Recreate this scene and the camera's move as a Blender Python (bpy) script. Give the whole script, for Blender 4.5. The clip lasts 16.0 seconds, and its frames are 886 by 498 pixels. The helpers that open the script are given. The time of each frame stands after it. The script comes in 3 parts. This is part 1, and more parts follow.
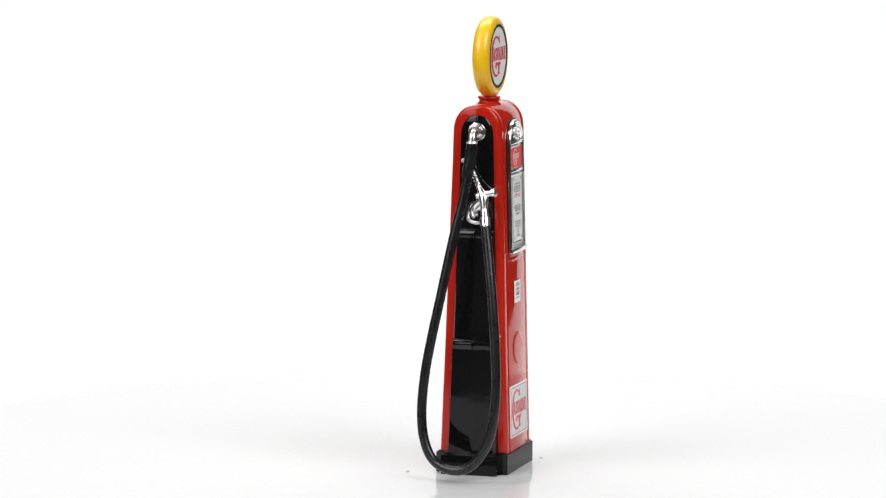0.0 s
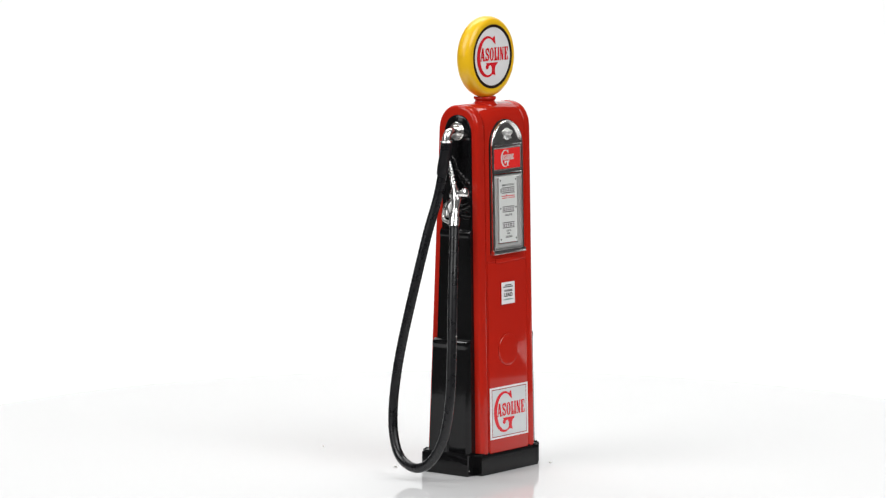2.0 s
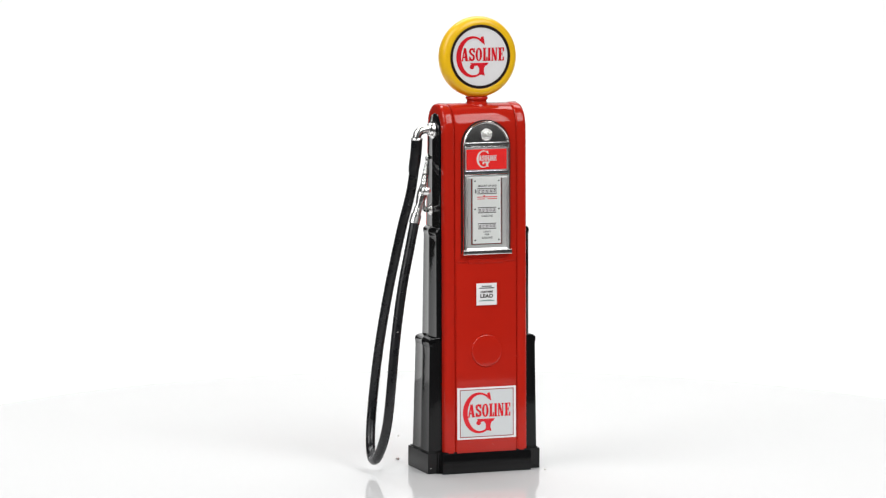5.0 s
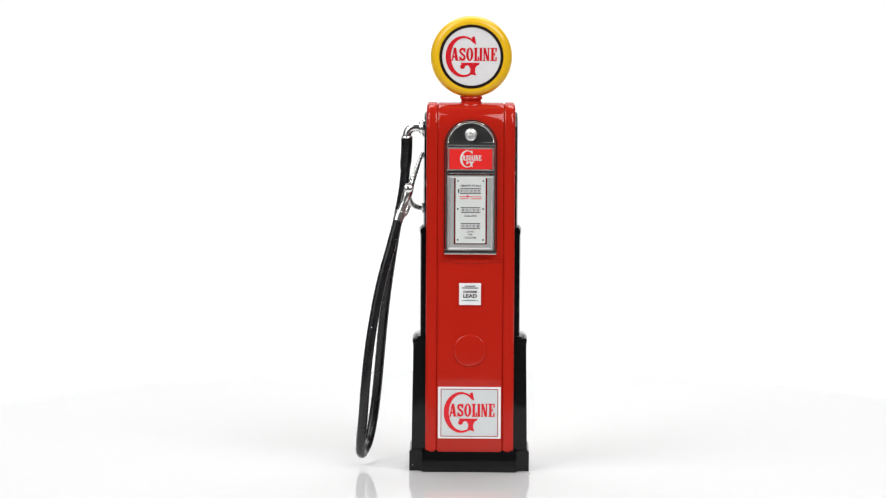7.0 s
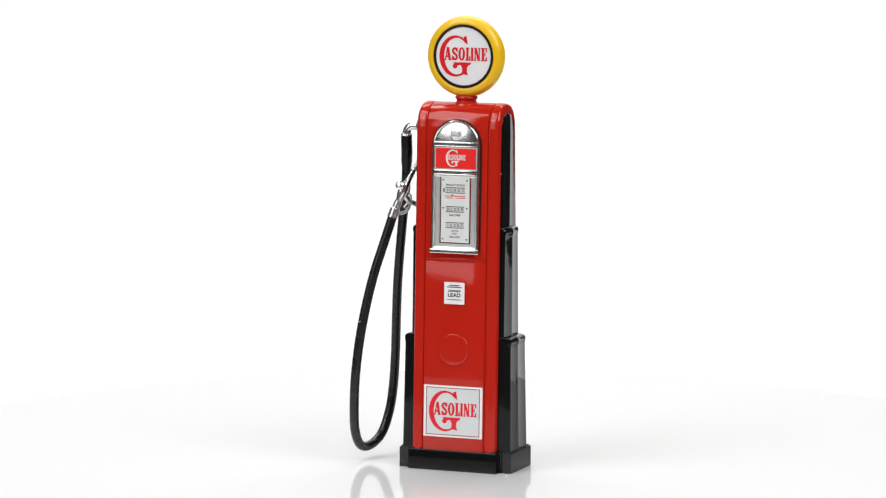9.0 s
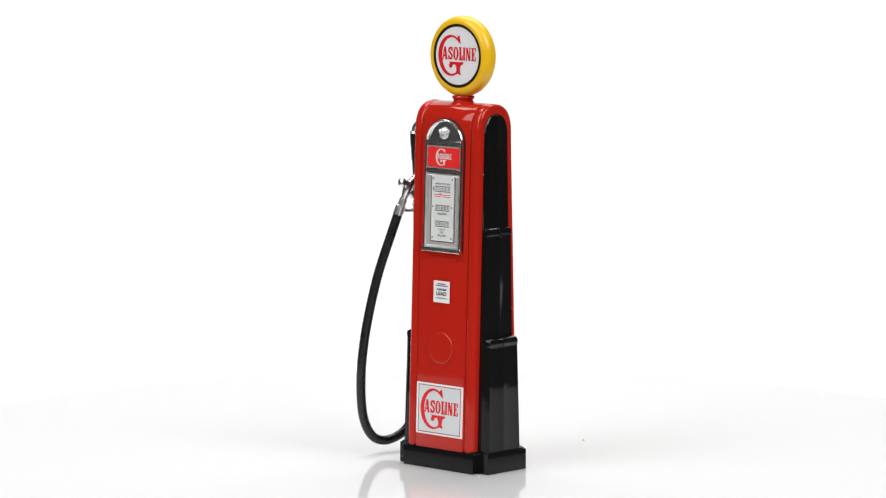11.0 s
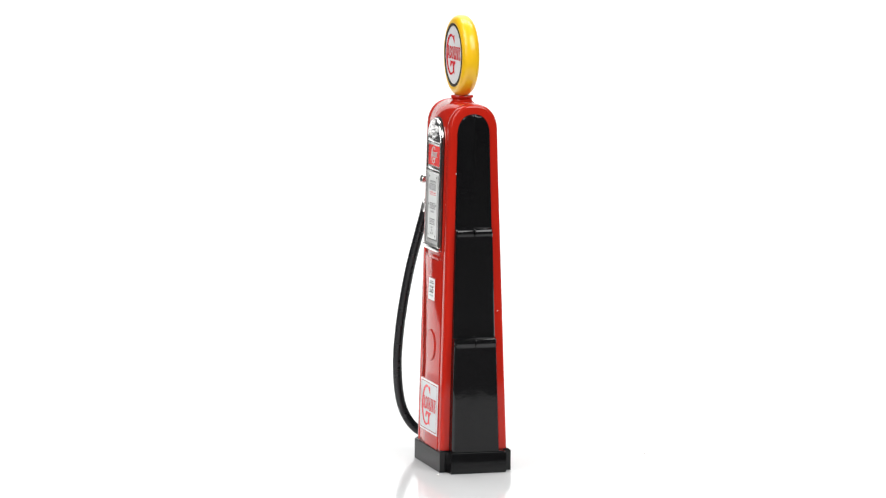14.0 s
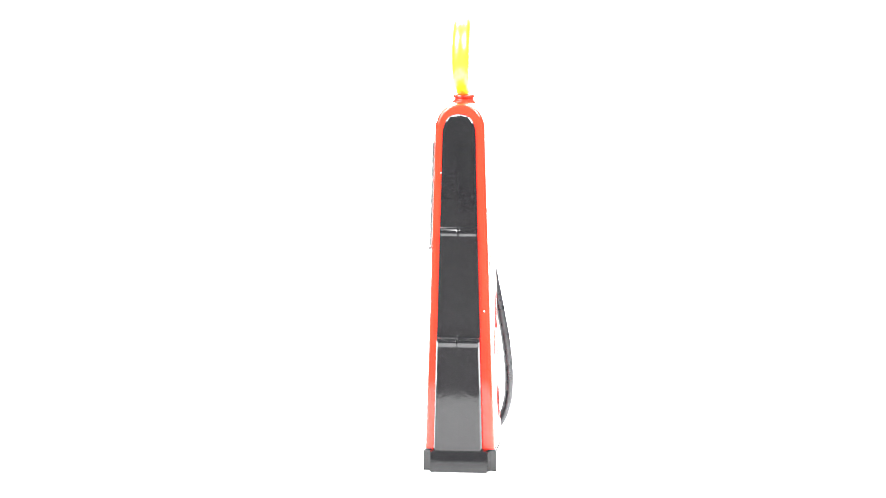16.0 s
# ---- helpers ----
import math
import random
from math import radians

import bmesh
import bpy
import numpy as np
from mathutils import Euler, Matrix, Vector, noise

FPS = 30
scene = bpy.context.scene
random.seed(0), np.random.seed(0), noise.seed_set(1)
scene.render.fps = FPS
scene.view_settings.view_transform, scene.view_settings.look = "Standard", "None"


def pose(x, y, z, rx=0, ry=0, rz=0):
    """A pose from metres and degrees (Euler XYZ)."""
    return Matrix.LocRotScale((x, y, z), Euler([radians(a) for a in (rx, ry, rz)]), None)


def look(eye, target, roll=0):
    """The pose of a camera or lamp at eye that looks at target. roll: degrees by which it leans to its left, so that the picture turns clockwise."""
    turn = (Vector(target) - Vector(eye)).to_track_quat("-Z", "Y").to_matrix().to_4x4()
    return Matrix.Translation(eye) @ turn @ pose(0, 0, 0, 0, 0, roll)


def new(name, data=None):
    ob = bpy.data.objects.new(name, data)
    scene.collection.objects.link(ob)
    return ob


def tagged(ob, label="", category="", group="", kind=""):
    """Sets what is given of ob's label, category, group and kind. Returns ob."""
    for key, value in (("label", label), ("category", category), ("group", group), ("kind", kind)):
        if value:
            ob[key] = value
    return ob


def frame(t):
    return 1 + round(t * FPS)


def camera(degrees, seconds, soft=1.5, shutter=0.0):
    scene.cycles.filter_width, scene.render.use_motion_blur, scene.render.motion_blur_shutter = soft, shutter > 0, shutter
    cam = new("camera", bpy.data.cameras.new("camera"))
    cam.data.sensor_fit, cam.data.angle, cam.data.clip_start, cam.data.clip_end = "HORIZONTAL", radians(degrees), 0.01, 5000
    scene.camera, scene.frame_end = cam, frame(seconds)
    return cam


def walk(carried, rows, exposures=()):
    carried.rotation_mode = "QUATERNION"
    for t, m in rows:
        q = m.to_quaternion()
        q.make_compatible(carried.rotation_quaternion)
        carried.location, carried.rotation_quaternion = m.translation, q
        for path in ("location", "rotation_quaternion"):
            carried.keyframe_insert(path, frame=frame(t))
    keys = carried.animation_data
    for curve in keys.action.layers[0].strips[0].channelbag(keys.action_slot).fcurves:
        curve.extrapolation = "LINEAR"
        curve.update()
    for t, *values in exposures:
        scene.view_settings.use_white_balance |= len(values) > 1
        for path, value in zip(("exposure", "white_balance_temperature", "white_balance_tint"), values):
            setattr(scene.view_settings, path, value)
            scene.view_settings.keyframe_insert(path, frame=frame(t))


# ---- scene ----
# A 13 cm model petrol pump turns on a white turntable before a white paper sweep. One unit is a metre;
# the pump is drawn in millimetres and scaled by MM.
MM = 0.001

# ---- camera ----
cam = camera(12.68, 16.0, soft=1.25)
EYE = look((0.0, -1.13609, 0.19746), (-0.009516, -0.007976, 0.063419), 0.283)
walk(cam, [(0.0, EYE), (16.0, EYE)],
     exposures=[(0.0, 0.0), (13.6, 0.0), (14.0, 0.3), (14.5, 0.95), (15.0, 1.7), (15.5, 2.55), (16.0, 3.4)])

# ---- world and lamps ----
world = bpy.data.worlds.new("studio")
scene.world = world
world.use_nodes = True
world.node_tree.nodes["Background"].inputs[0].default_value = (0.9, 0.95, 1.0, 1)
world.node_tree.nodes["Background"].inputs[1].default_value = 0.02


def softbox(name, eye, target, sx, sy, watts, colour=(0.995, 1.0, 0.995)):
    lamp = bpy.data.lights.new(name, "AREA")
    lamp.shape, lamp.size, lamp.size_y, lamp.energy, lamp.color = "RECTANGLE", sx, sy, watts, colour
    ob = new(name, lamp)
    ob.matrix_world = look(eye, target)
    return ob


softbox("left_softbox", (-0.75, -0.50, 0.95), (0, 0, 0.05), 0.8, 0.8, 8.3)
softbox("right_softbox", (0.64, -0.69, 0.90), (0, 0, 0.05), 0.8, 0.8, 10.9)
softbox("left_diffuser", (-0.90, -0.88, 0.60), (0.0, 0.0, 0.60), 0.6, 0.8, 3.0)
softbox("background_softbox", (0.0, 0.65, 1.35), (0.0, 0.8, 0.0), 1.6, 0.6, 15.8)


# ---- materials ----
def material(name, colour, rough=0.4, metal=0.0, grain=0.0, scale=900.0, mottle=0.06, coat=0.0, spec=0.5, smudge=0.0):
    """A principled material with a slow mottle, a fine relief and smudged gloss, all at the model's own size."""
    m = bpy.data.materials.new(name)
    m.use_nodes = True
    nt = m.node_tree
    p = nt.nodes["Principled BSDF"]
    p.inputs["Roughness"].default_value, p.inputs["Metallic"].default_value = rough, metal
    p.inputs["Coat Weight"].default_value, p.inputs["Coat Roughness"].default_value = coat, 0.06
    p.inputs["Specular IOR Level"].default_value = spec
    co = nt.nodes.new("ShaderNodeTexCoord")
    slow = nt.nodes.new("ShaderNodeTexNoise")
    slow.inputs["Scale"].default_value, slow.inputs["Detail"].default_value = scale * 0.14, 4
    ramp = nt.nodes.new("ShaderNodeMix")
    ramp.data_type = "RGBA"
    ramp.inputs[6].default_value = (*[c * (1 - mottle) for c in colour], 1)
    ramp.inputs[7].default_value = (*[min(1, c * (1 + mottle)) for c in colour], 1)
    nt.links.new(co.outputs["Object"], slow.inputs["Vector"])
    nt.links.new(slow.outputs["Fac"], ramp.inputs[0])
    nt.links.new(ramp.outputs[2], p.inputs["Base Color"])
    if smudge:
        mr = nt.nodes.new("ShaderNodeMapRange")
        mr.inputs["From Min"].default_value, mr.inputs["From Max"].default_value = 0.35, 0.7
        mr.inputs["To Min"].default_value, mr.inputs["To Max"].default_value = rough, rough + smudge
        nt.links.new(slow.outputs["Fac"], mr.inputs["Value"])
        nt.links.new(mr.outputs["Result"], p.inputs["Roughness"])
    if grain:
        fine = nt.nodes.new("ShaderNodeTexNoise")
        fine.inputs["Scale"].default_value, fine.inputs["Detail"].default_value = scale, 3
        bump = nt.nodes.new("ShaderNodeBump")
        bump.inputs["Strength"].default_value, bump.inputs["Distance"].default_value = grain, 0.0001
        nt.links.new(co.outputs["Object"], fine.inputs["Vector"])
        nt.links.new(fine.outputs["Fac"], bump.inputs["Height"])
        nt.links.new(bump.outputs["Normal"], p.inputs["Normal"])
    return m


RED = material("red_enamel", (0.505, 0.0175, 0.0085), 0.05, grain=0.16, scale=420, mottle=0.05, smudge=0.02, spec=0.42)
BLACK = material("black_gloss_plastic", (0.006, 0.006, 0.0065), 0.03, grain=0.12, scale=420, mottle=0.2, smudge=0.05, spec=0.42)
RUBBER = material("black_rubber", (0.008, 0.008, 0.0095), 0.24, grain=0.25, scale=2500, mottle=0.2, smudge=0.12)
CHROME = material("chrome", (0.88, 0.87, 0.86), 0.14, 1.0, grain=0.15, scale=700, mottle=0.04, smudge=0.1)
NOZZLE = material("bright_nozzle_chrome", (0.89, 0.88, 0.87), 0.21, 1.0, grain=0.2, scale=600, mottle=0.05, smudge=0.1)
PLATED = material("dull_plated_metal", (0.93, 0.92, 0.91), 0.32, 1.0, grain=0.2, scale=500, mottle=0.05, smudge=0.12)
SILVER = material("satin_silver", (0.54, 0.54, 0.53), 0.32, 0.3, grain=0.15, scale=900, mottle=0.06)
YELLOW = material("yellow_plastic", (0.98, 0.565, 0.012), 0.28, grain=0.08, scale=400, mottle=0.04, coat=0.15)
PAPER = material("printed_paper", (0.89, 0.875, 0.885), 0.14, grain=0.1, scale=3000, mottle=0.03)
FIELD = material("grey_white_print", (0.70, 0.725, 0.735), 0.14, mottle=0.03, scale=1500)
COUNTER = material("counter_plate_white", (0.77, 0.785, 0.765), 0.2, mottle=0.04, scale=2500)
BORDER = material("dark_red_ink", (0.33, 0.03, 0.03), 0.2, mottle=0.08, scale=3000)
INK_RED = material("red_ink", (0.76, 0.02, 0.032), 0.16, mottle=0.08, scale=3000)
INK_BLACK = material("black_ink", (0.02, 0.010, 0.008), 0.5, mottle=0.1, scale=3000, spec=0.2)
INK_GREY = material("grey_ink", (0.085, 0.088, 0.09), 0.5, mottle=0.2, scale=3000)
INK_GREEN = material("green_ink", (0.22, 0.34, 0.31), 0.5, mottle=0.1, scale=3000)
LABEL_RED = material("red_label", (0.90, 0.034, 0.032), 0.12, mottle=0.05, scale=1500)
WHITE_INK = material("white_ink", (0.80, 0.76, 0.74), 0.15, mottle=0.05, scale=3000)
WINDOW_INK = material("counter_window_ink", (0.42, 0.43, 0.42), 0.4, mottle=0.12, scale=5000)
ACRYLIC = material("white_acrylic", (0.745, 0.745, 0.75), 0.07, mottle=0.015, scale=60, smudge=0.02, spec=0.24)
SWEEP = material("white_paper_sweep", (0.86, 0.86, 0.86), 0.8, grain=0.1, scale=400, mottle=0.01)
WALL = material("grey_wall_paint", (0.17, 0.17, 0.172), 0.9, grain=0.1, scale=60, mottle=0.1)
TABLE = material("dark_table_cloth", (0.05, 0.049, 0.048), 1.0, grain=0.1, scale=90, mottle=0.2, spec=0.05)
DUST = material("grey_dust", (0.78, 0.76, 0.74), 0.9, mottle=0.2, scale=4000)


# ---- mesh helpers ----
def part(name, bm, mat, parent=None, label="", smooth=35, scale=MM):
    """Links a bmesh, drawn in millimetres, as one mesh object under a thing or a part."""
    bmesh.ops.recalc_face_normals(bm, faces=bm.faces)
    bmesh.ops.scale(bm, vec=(scale,) * 3, verts=bm.verts)
    me = bpy.data.meshes.new(name)
    for f in bm.faces:
        f.smooth = True
    for e in bm.edges:
        e.smooth = len(e.link_faces) == 2 and e.calc_face_angle(0) < radians(smooth)
    bm.to_mesh(me)
    bm.free()
    me.materials.append(mat)
    ob = new(name, me)
    if parent:
        ob.parent = parent
    if label:
        tagged(ob, label)
    return ob


def loft(rings, closed=True, caps=True):
    """A skin over rings of equal length; caps close the two ends."""
    bm = bmesh.new()
    vs = [[bm.verts.new(p) for p in r] for r in rings]
    n = len(rings[0])
    for a, b in zip(vs, vs[1:]):
        for i in range(n if closed else n - 1):
            j = (i + 1) % n
            bm.faces.new((a[i], a[j], b[j], b[i]))
    if caps:
        bm.faces.new(vs[0])
        bm.faces.new(vs[-1])
    return bm


def lathe(profile, seg=64, axis="z"):
    """Turns (radius, height) pairs about an axis through the origin."""
    bm = bmesh.new()
    rings = []
    for r, h in profile:
        if r < 1e-6:
            rings.append([bm.verts.new((0, 0, h))])
        else:
            rings.append([bm.verts.new((r * math.cos(2 * math.pi * k / seg), r * math.sin(2 * math.pi * k / seg), h)) for k in range(seg)])
    for a, b in zip(rings, rings[1:]):
        for k in range(seg):
            j = (k + 1) % seg
            q = [a[k % len(a)], a[j % len(a)], b[j % len(b)], b[k % len(b)]]
            q = [v for i, v in enumerate(q) if v not in q[:i]]
            if len(q) > 2:
                bm.faces.new(q)
    return bm


def glide(points, steps=8):
    """A smooth line through points (Catmull-Rom)."""
    ps = [Vector(p) for p in points]
    ps = [2 * ps[0] - ps[1]] + ps + [2 * ps[-1] - ps[-2]]
    out = []
    for a, b, c, d in zip(ps, ps[1:], ps[2:], ps[3:]):
        for k in range(steps):
            t = k / steps
            out.append(0.5 * (2 * b + (c - a) * t + (2 * a - 5 * b + 4 * c - d) * t * t + (3 * b - a - 3 * c + d) * t ** 3))
    return out + [ps[-2]]


def tube(line, radius, seg=16):
    """A round tube along a line; radius is a number or a function of the share of the way."""
    rings, up = [], None
    for i, p in enumerate(line):
        d = (Vector(line[min(i + 1, len(line) - 1)]) - Vector(line[max(i - 1, 0)])).normalized()
        if up is None:
            up = d.orthogonal().normalized()
        up = (up - d * up.dot(d)).normalized()
        side = d.cross(up)
        r = radius(i / (len(line) - 1)) if callable(radius) else radius
        rings.append([Vector(p) + r * (math.cos(a) * up + math.sin(a) * side) for a in (2 * math.pi * k / seg for k in range(seg))])
    return loft(rings)


def box(x0, x1, y0, y1, z0, z1, bevel=0.0, seg=2):
    bm = loft([[(x0, y0, z), (x1, y0, z), (x1, y1, z), (x0, y1, z)] for z in (z0, z1)])
    if bevel:
        bmesh.ops.bevel(bm, geom=bm.edges[:], offset=bevel, segments=seg, profile=0.6, affect="EDGES")
    return bm


def prism(outline, z0, z1, bevel=0.0):
    bm = loft([[(x, y, z) for x, y in outline] for z in (z0, z1)])
    if bevel:
        top = [e for e in bm.edges if all(abs(v.co.z - z1) < 1e-6 for v in e.verts)]
        bmesh.ops.bevel(bm, geom=top, offset=bevel, segments=2, profile=0.6, affect="EDGES")
    return bm


def join(*bms):
    """Several bmeshes in one."""
    out = bmesh.new()
    for bm in bms:
        me = bpy.data.meshes.new("scratch")
        bm.to_mesh(me)
        bm.free()
        out.from_mesh(me)
        bpy.data.meshes.remove(me)
    return out


def moved(bm, m):
    bmesh.ops.transform(bm, matrix=m, verts=bm.verts)
    return bm


def words(text, x0, x1, y0, y1, z, bold=0.0, thick=0.03):
    """Lettering of the built-in font, fitted into a rectangle."""
    cu = bpy.data.curves.new("words", "FONT")
    cu.body, cu.size, cu.offset, cu.resolution_u = text, 1.0, bold, 4
    ob = bpy.data.objects.new("words", cu)
    scene.collection.objects.link(ob)
    bpy.context.view_layer.update()
    me = bpy.data.meshes.new_from_object(ob.evaluated_get(bpy.context.evaluated_depsgraph_get()))
    bm = bmesh.new()
    bm.from_mesh(me)
    bpy.data.objects.remove(ob)
    bpy.data.curves.remove(cu)
    bpy.data.meshes.remove(me)
    xs, ys = [v.co.x for v in bm.verts], [v.co.y for v in bm.verts]
    kx, ky = (x1 - x0) / (max(xs) - min(xs)), (y1 - y0) / (max(ys) - min(ys))
    ax, ay = min(xs), min(ys)
    for v in bm.verts:
        v.co = (x0 + (v.co.x - ax) * kx, y0 + (v.co.y - ay) * ky, z)
    return bm


def glyph(c, w, s=0.185, q=0.075):
    """Flat pieces of a condensed slab-serif capital, one high and w wide: s is the stem, q the serif."""
    def bar(x0, x1, y0, y1):
        return [(x0, y0), (x1, y0), (x1, y1), (x0, y1)]

    def ribbon(points, width):
        line = glide([(x, y, 0) for x, y in points], 4)
        edges = []
        for i, p in enumerate(line):
            d = (line[min(i + 1, len(line) - 1)] - line[max(i - 1, 0)]).normalized()
            n = Vector((-d.y, d.x, 0)) * width / 2
            edges.append((p + n, p - n))
        return [[(v.x, v.y) for v in (a[0], a[1], b[1], b[0])] for a, b in zip(edges, edges[1:])]
    m = w / 2
    if c == "A":
        return [[(0.06, 0), (0.06 + 0.6 * s, 0), (m + 0.02, 0.98), (m - 0.35 * s, 1)], [(w - 0.05 - 1.1 * s, 0), (w - 0.05, 0), (m + 0.6 * s, 1), (m - 0.5 * s, 1)],
                bar(0.24 * w, 0.76 * w, 0.24, 0.36), bar(0, 0.28 * w, 0, q), bar(0.66 * w, w, 0, q)]
    if c == "S":
        line = [(0.84, 0.7), (0.76, 0.86), (0.5, 0.915), (0.24, 0.85), (0.17, 0.71), (0.34, 0.57), (0.66, 0.44), (0.83, 0.3), (0.76, 0.14), (0.5, 0.085), (0.24, 0.14), (0.16, 0.3)]
        return ribbon([(x * w, y) for x, y in line], s * 0.88) + [bar(0.84 * w, 0.97 * w, 0.64, 0.99), bar(0.03 * w, 0.16 * w, 0.01, 0.36)]
    if c == "O":
        ring = [(2 * math.pi * i / 28) for i in range(29)]
        out = [(m + m * math.cos(t), 0.5 + 0.51 * math.sin(t)) for t in ring]
        inn = [(m + (m - s) * math.cos(t), 0.5 + (0.51 - 0.62 * s) * math.sin(t)) for t in ring]
        return [[out[i], out[i + 1], inn[i + 1], inn[i]] for i in range(28)]
    stem = 0.14 * w
    if c == "L":
        return [bar(stem, stem + s, 0, 1), bar(0, 2 * stem + s, 1 - q, 1), bar(0, w, 0, q * 1.1), bar(w - 0.11, w, 0, 0.32)]
    if c == "I":
        return [bar(m - s / 2, m + s / 2, 0, 1), bar(0, w, 1 - q, 1), bar(0, w, 0, q)]
    if c == "N":
        t = 0.5 * s
        return [bar(0.1 * w, 0.1 * w + t, 0, 1), bar(0.9 * w - t, 0.9 * w, 0, 1), [(0.06 * w, 1), (0.06 * w + 0.95 * s, 1), (0.92 * w, 0), (0.92 * w - 0.95 * s, 0)],
                bar(0.02 * w, 0.18 * w + t, 0, q), bar(0.82 * w - t, 0.98 * w, 1 - q, 1)]
    return [bar(stem, stem + s, 0, 1), bar(0, w, 1 - q, 1), bar(0, w, 0, q), bar(stem, 0.72 * w, 0.46, 0.56), bar(w - 0.1, w, 0.7, 1), bar(w - 0.1, w, 0, 0.3), bar(0.64 * w, 0.74 * w, 0.38, 0.64)]


def slab_letter(c, x0, x1, y0, y1, z):
    """One capital fitted into a rectangle, its pieces a hair above one another."""
    bm = bmesh.new()
    high = y1 - y0
    for i, piece in enumerate(glyph(c, (x1 - x0) / high)):
        bm.faces.new([bm.verts.new((x0 + x * high, y0 + y * high, z + 0.003 * (i % 9))) for x, y in piece])
    return bm


def gasoline(k, cx, cy, z, t=0.05):
    """The big G with its foot and the rest of the word inside it, k millimetres to the unit."""
    n = 44
    rings = []
    for i in range(n + 1):
        a = radians(46 + (306 - 46) * i / n)
        o = (-45 + 92 * math.cos(a), 110 * math.sin(a))
        q = (-38.5 + 71 * math.cos(a), 98 * math.sin(a))
        rings.append((o, q))

    def put(x, y, h):
        return (cx + k * x, cy + k * y, h)
    crescent = loft([[put(*o, z), put(*q, z), put(*q, z + t), put(*o, z + t)] for o, q in rings])

    def slab(pts, h):
        return loft([[put(x, y, z) for x, y in pts], [put(x, y, z + h) for x, y in pts]])
    serif = slab([(2, 104), (17, 109), (26, 62), (15, 70), (4, 84)], t * 1.1)
    bar = slab([(-58, -33), (46, -33), (40, -44), (30, -49), (-22, -47), (-36, -52), (-50, -44)], t * 1.2)
    stem = slab([(-18, -44), (31, -44), (22, -62), (20, -80), (27, -102), (10, -97), (-12, -97), (-6, -80), (-6, -62)], t * 1.3)
    curl = slab([(-47 + 13 * math.cos(a), -54 + 13 * math.sin(a)) for a in (2 * math.pi * j / 14 for j in range(14))], t * 1.4)
    rest = [slab_letter(c, cx + a * k, cx + b * k, cy - 23 * k, cy + 47 * k, z + t * 1.6)
            for c, a, b in (("A", -111, -67), ("S", -65, -31), ("O", -28, 10), ("L", 13, 41), ("I", 43, 58), ("N", 61, 98), ("E", 101, 135))]
    return join(crescent, serif, bar, stem, curl, *rest)


# ---- the pump's shape ----
YC = -0.25          # the body's middle, front to back
HALF = 12.6         # half its width
TOP = 105.0


def depth(z):
    """Half the body's depth at a height: it narrows upwards."""
    return 9.65 - 0.0265 * z


def swell(z):
    """How much further the back reaches than the front at a height."""
    return max(0.0, 0.95 - 0.0108 * z)


def arch(zbase, inset, top=TOP, rise=8.2, half=depth, n=22, power=2.35):
    """The body's outline from the side, as (y, z): up the front, over the round top, down the back."""
    zs = top - rise
    w = half(zs) - inset
    front = [(-(half(z) - inset), z) for z in [zbase + (zs - zbase) * i / 12 for i in range(12)]]
    over = []
    for i in range(n + 1):
        a = math.pi * i / n
        c, s = math.cos(a), math.sin(a)
        over.append((-w * math.copysign(abs(c) ** (2 / power), c), zs + (rise - inset) * abs(s) ** (2 / power)))
    return front + over + [(-y + swell(z), z) for y, z in reversed(front)]


def slab_of_body(stations, zbase=5.0):
    return loft([[(x, y + YC, z) for y, z in arch(zbase, inset)] for x, inset in stations])


def on_face(z, out=0.0, back=False):
    """Local x right, y up, z out of the sloping front (or back) of the body at a height."""
    s = 0.0373 if back else 0.0265
    d = depth(z) + (swell(z) if back else 0.0)
    m = Matrix(((1, 0, 0, 0), (0, s, -1, -(d + out)), (0, 1, s, z), (0, 0, 0, 1)))
    return Matrix.Translation((0, YC, 0)) @ (Matrix.Rotation(math.pi, 4, "Z") if back else Matrix()) @ m


def outline_arch(half, low, high, n=20):
    """A window's outline with a round head, as (x, y)."""
    spring = high - half
    return [(-half, low), (half, low)] + [(half * math.cos(math.pi * i / n), spring + half * math.sin(math.pi * i / n)) for i in range(n + 1)]


def frame_ring(outer, inner, levels):
    """A moulded frame: levels are (share from the outer to the inner outline, height)."""
    rings = []
    for share, h in levels:
        rings.append([(a[0] + (b[0] - a[0]) * share, a[1] + (b[1] - a[1]) * share, h) for a, b in zip(outer, inner)])
    return loft(rings + rings[:1], caps=False)


pump = tagged(new("petrol_pump"), "red and black model petrol pump with yellow globe, standing on turntable", "toy petrol pump")


def build_body():
    core = [(-9.33, 0.3), (-9.2, 0.1), (-8.9, 0.0), (8.9, 0.0), (9.2, 0.1), (9.33, 0.3)]
    part("body", slab_of_body(core), RED, pump, "glossy red enamelled casing with round top")
    band = [(9.36, 0.45), (9.5, 0.2), (9.75, 0.05), (10.1, 0.0), (11.5, 0.0), (11.9, 0.08), (12.25, 0.27), (12.5, 0.6), (HALF, 1.05)]
    for side in (-1, 1):
        part("side_band", slab_of_body([(side * x, i) for x, i in band]), RED, pump)
        lo, hi = sorted((side * 9.7, side * 12.0))
        part("seam", box(lo, hi, YC - 0.07, YC + 0.07, 104.6, TOP + 0.05, 0.02, 1), RED, pump)


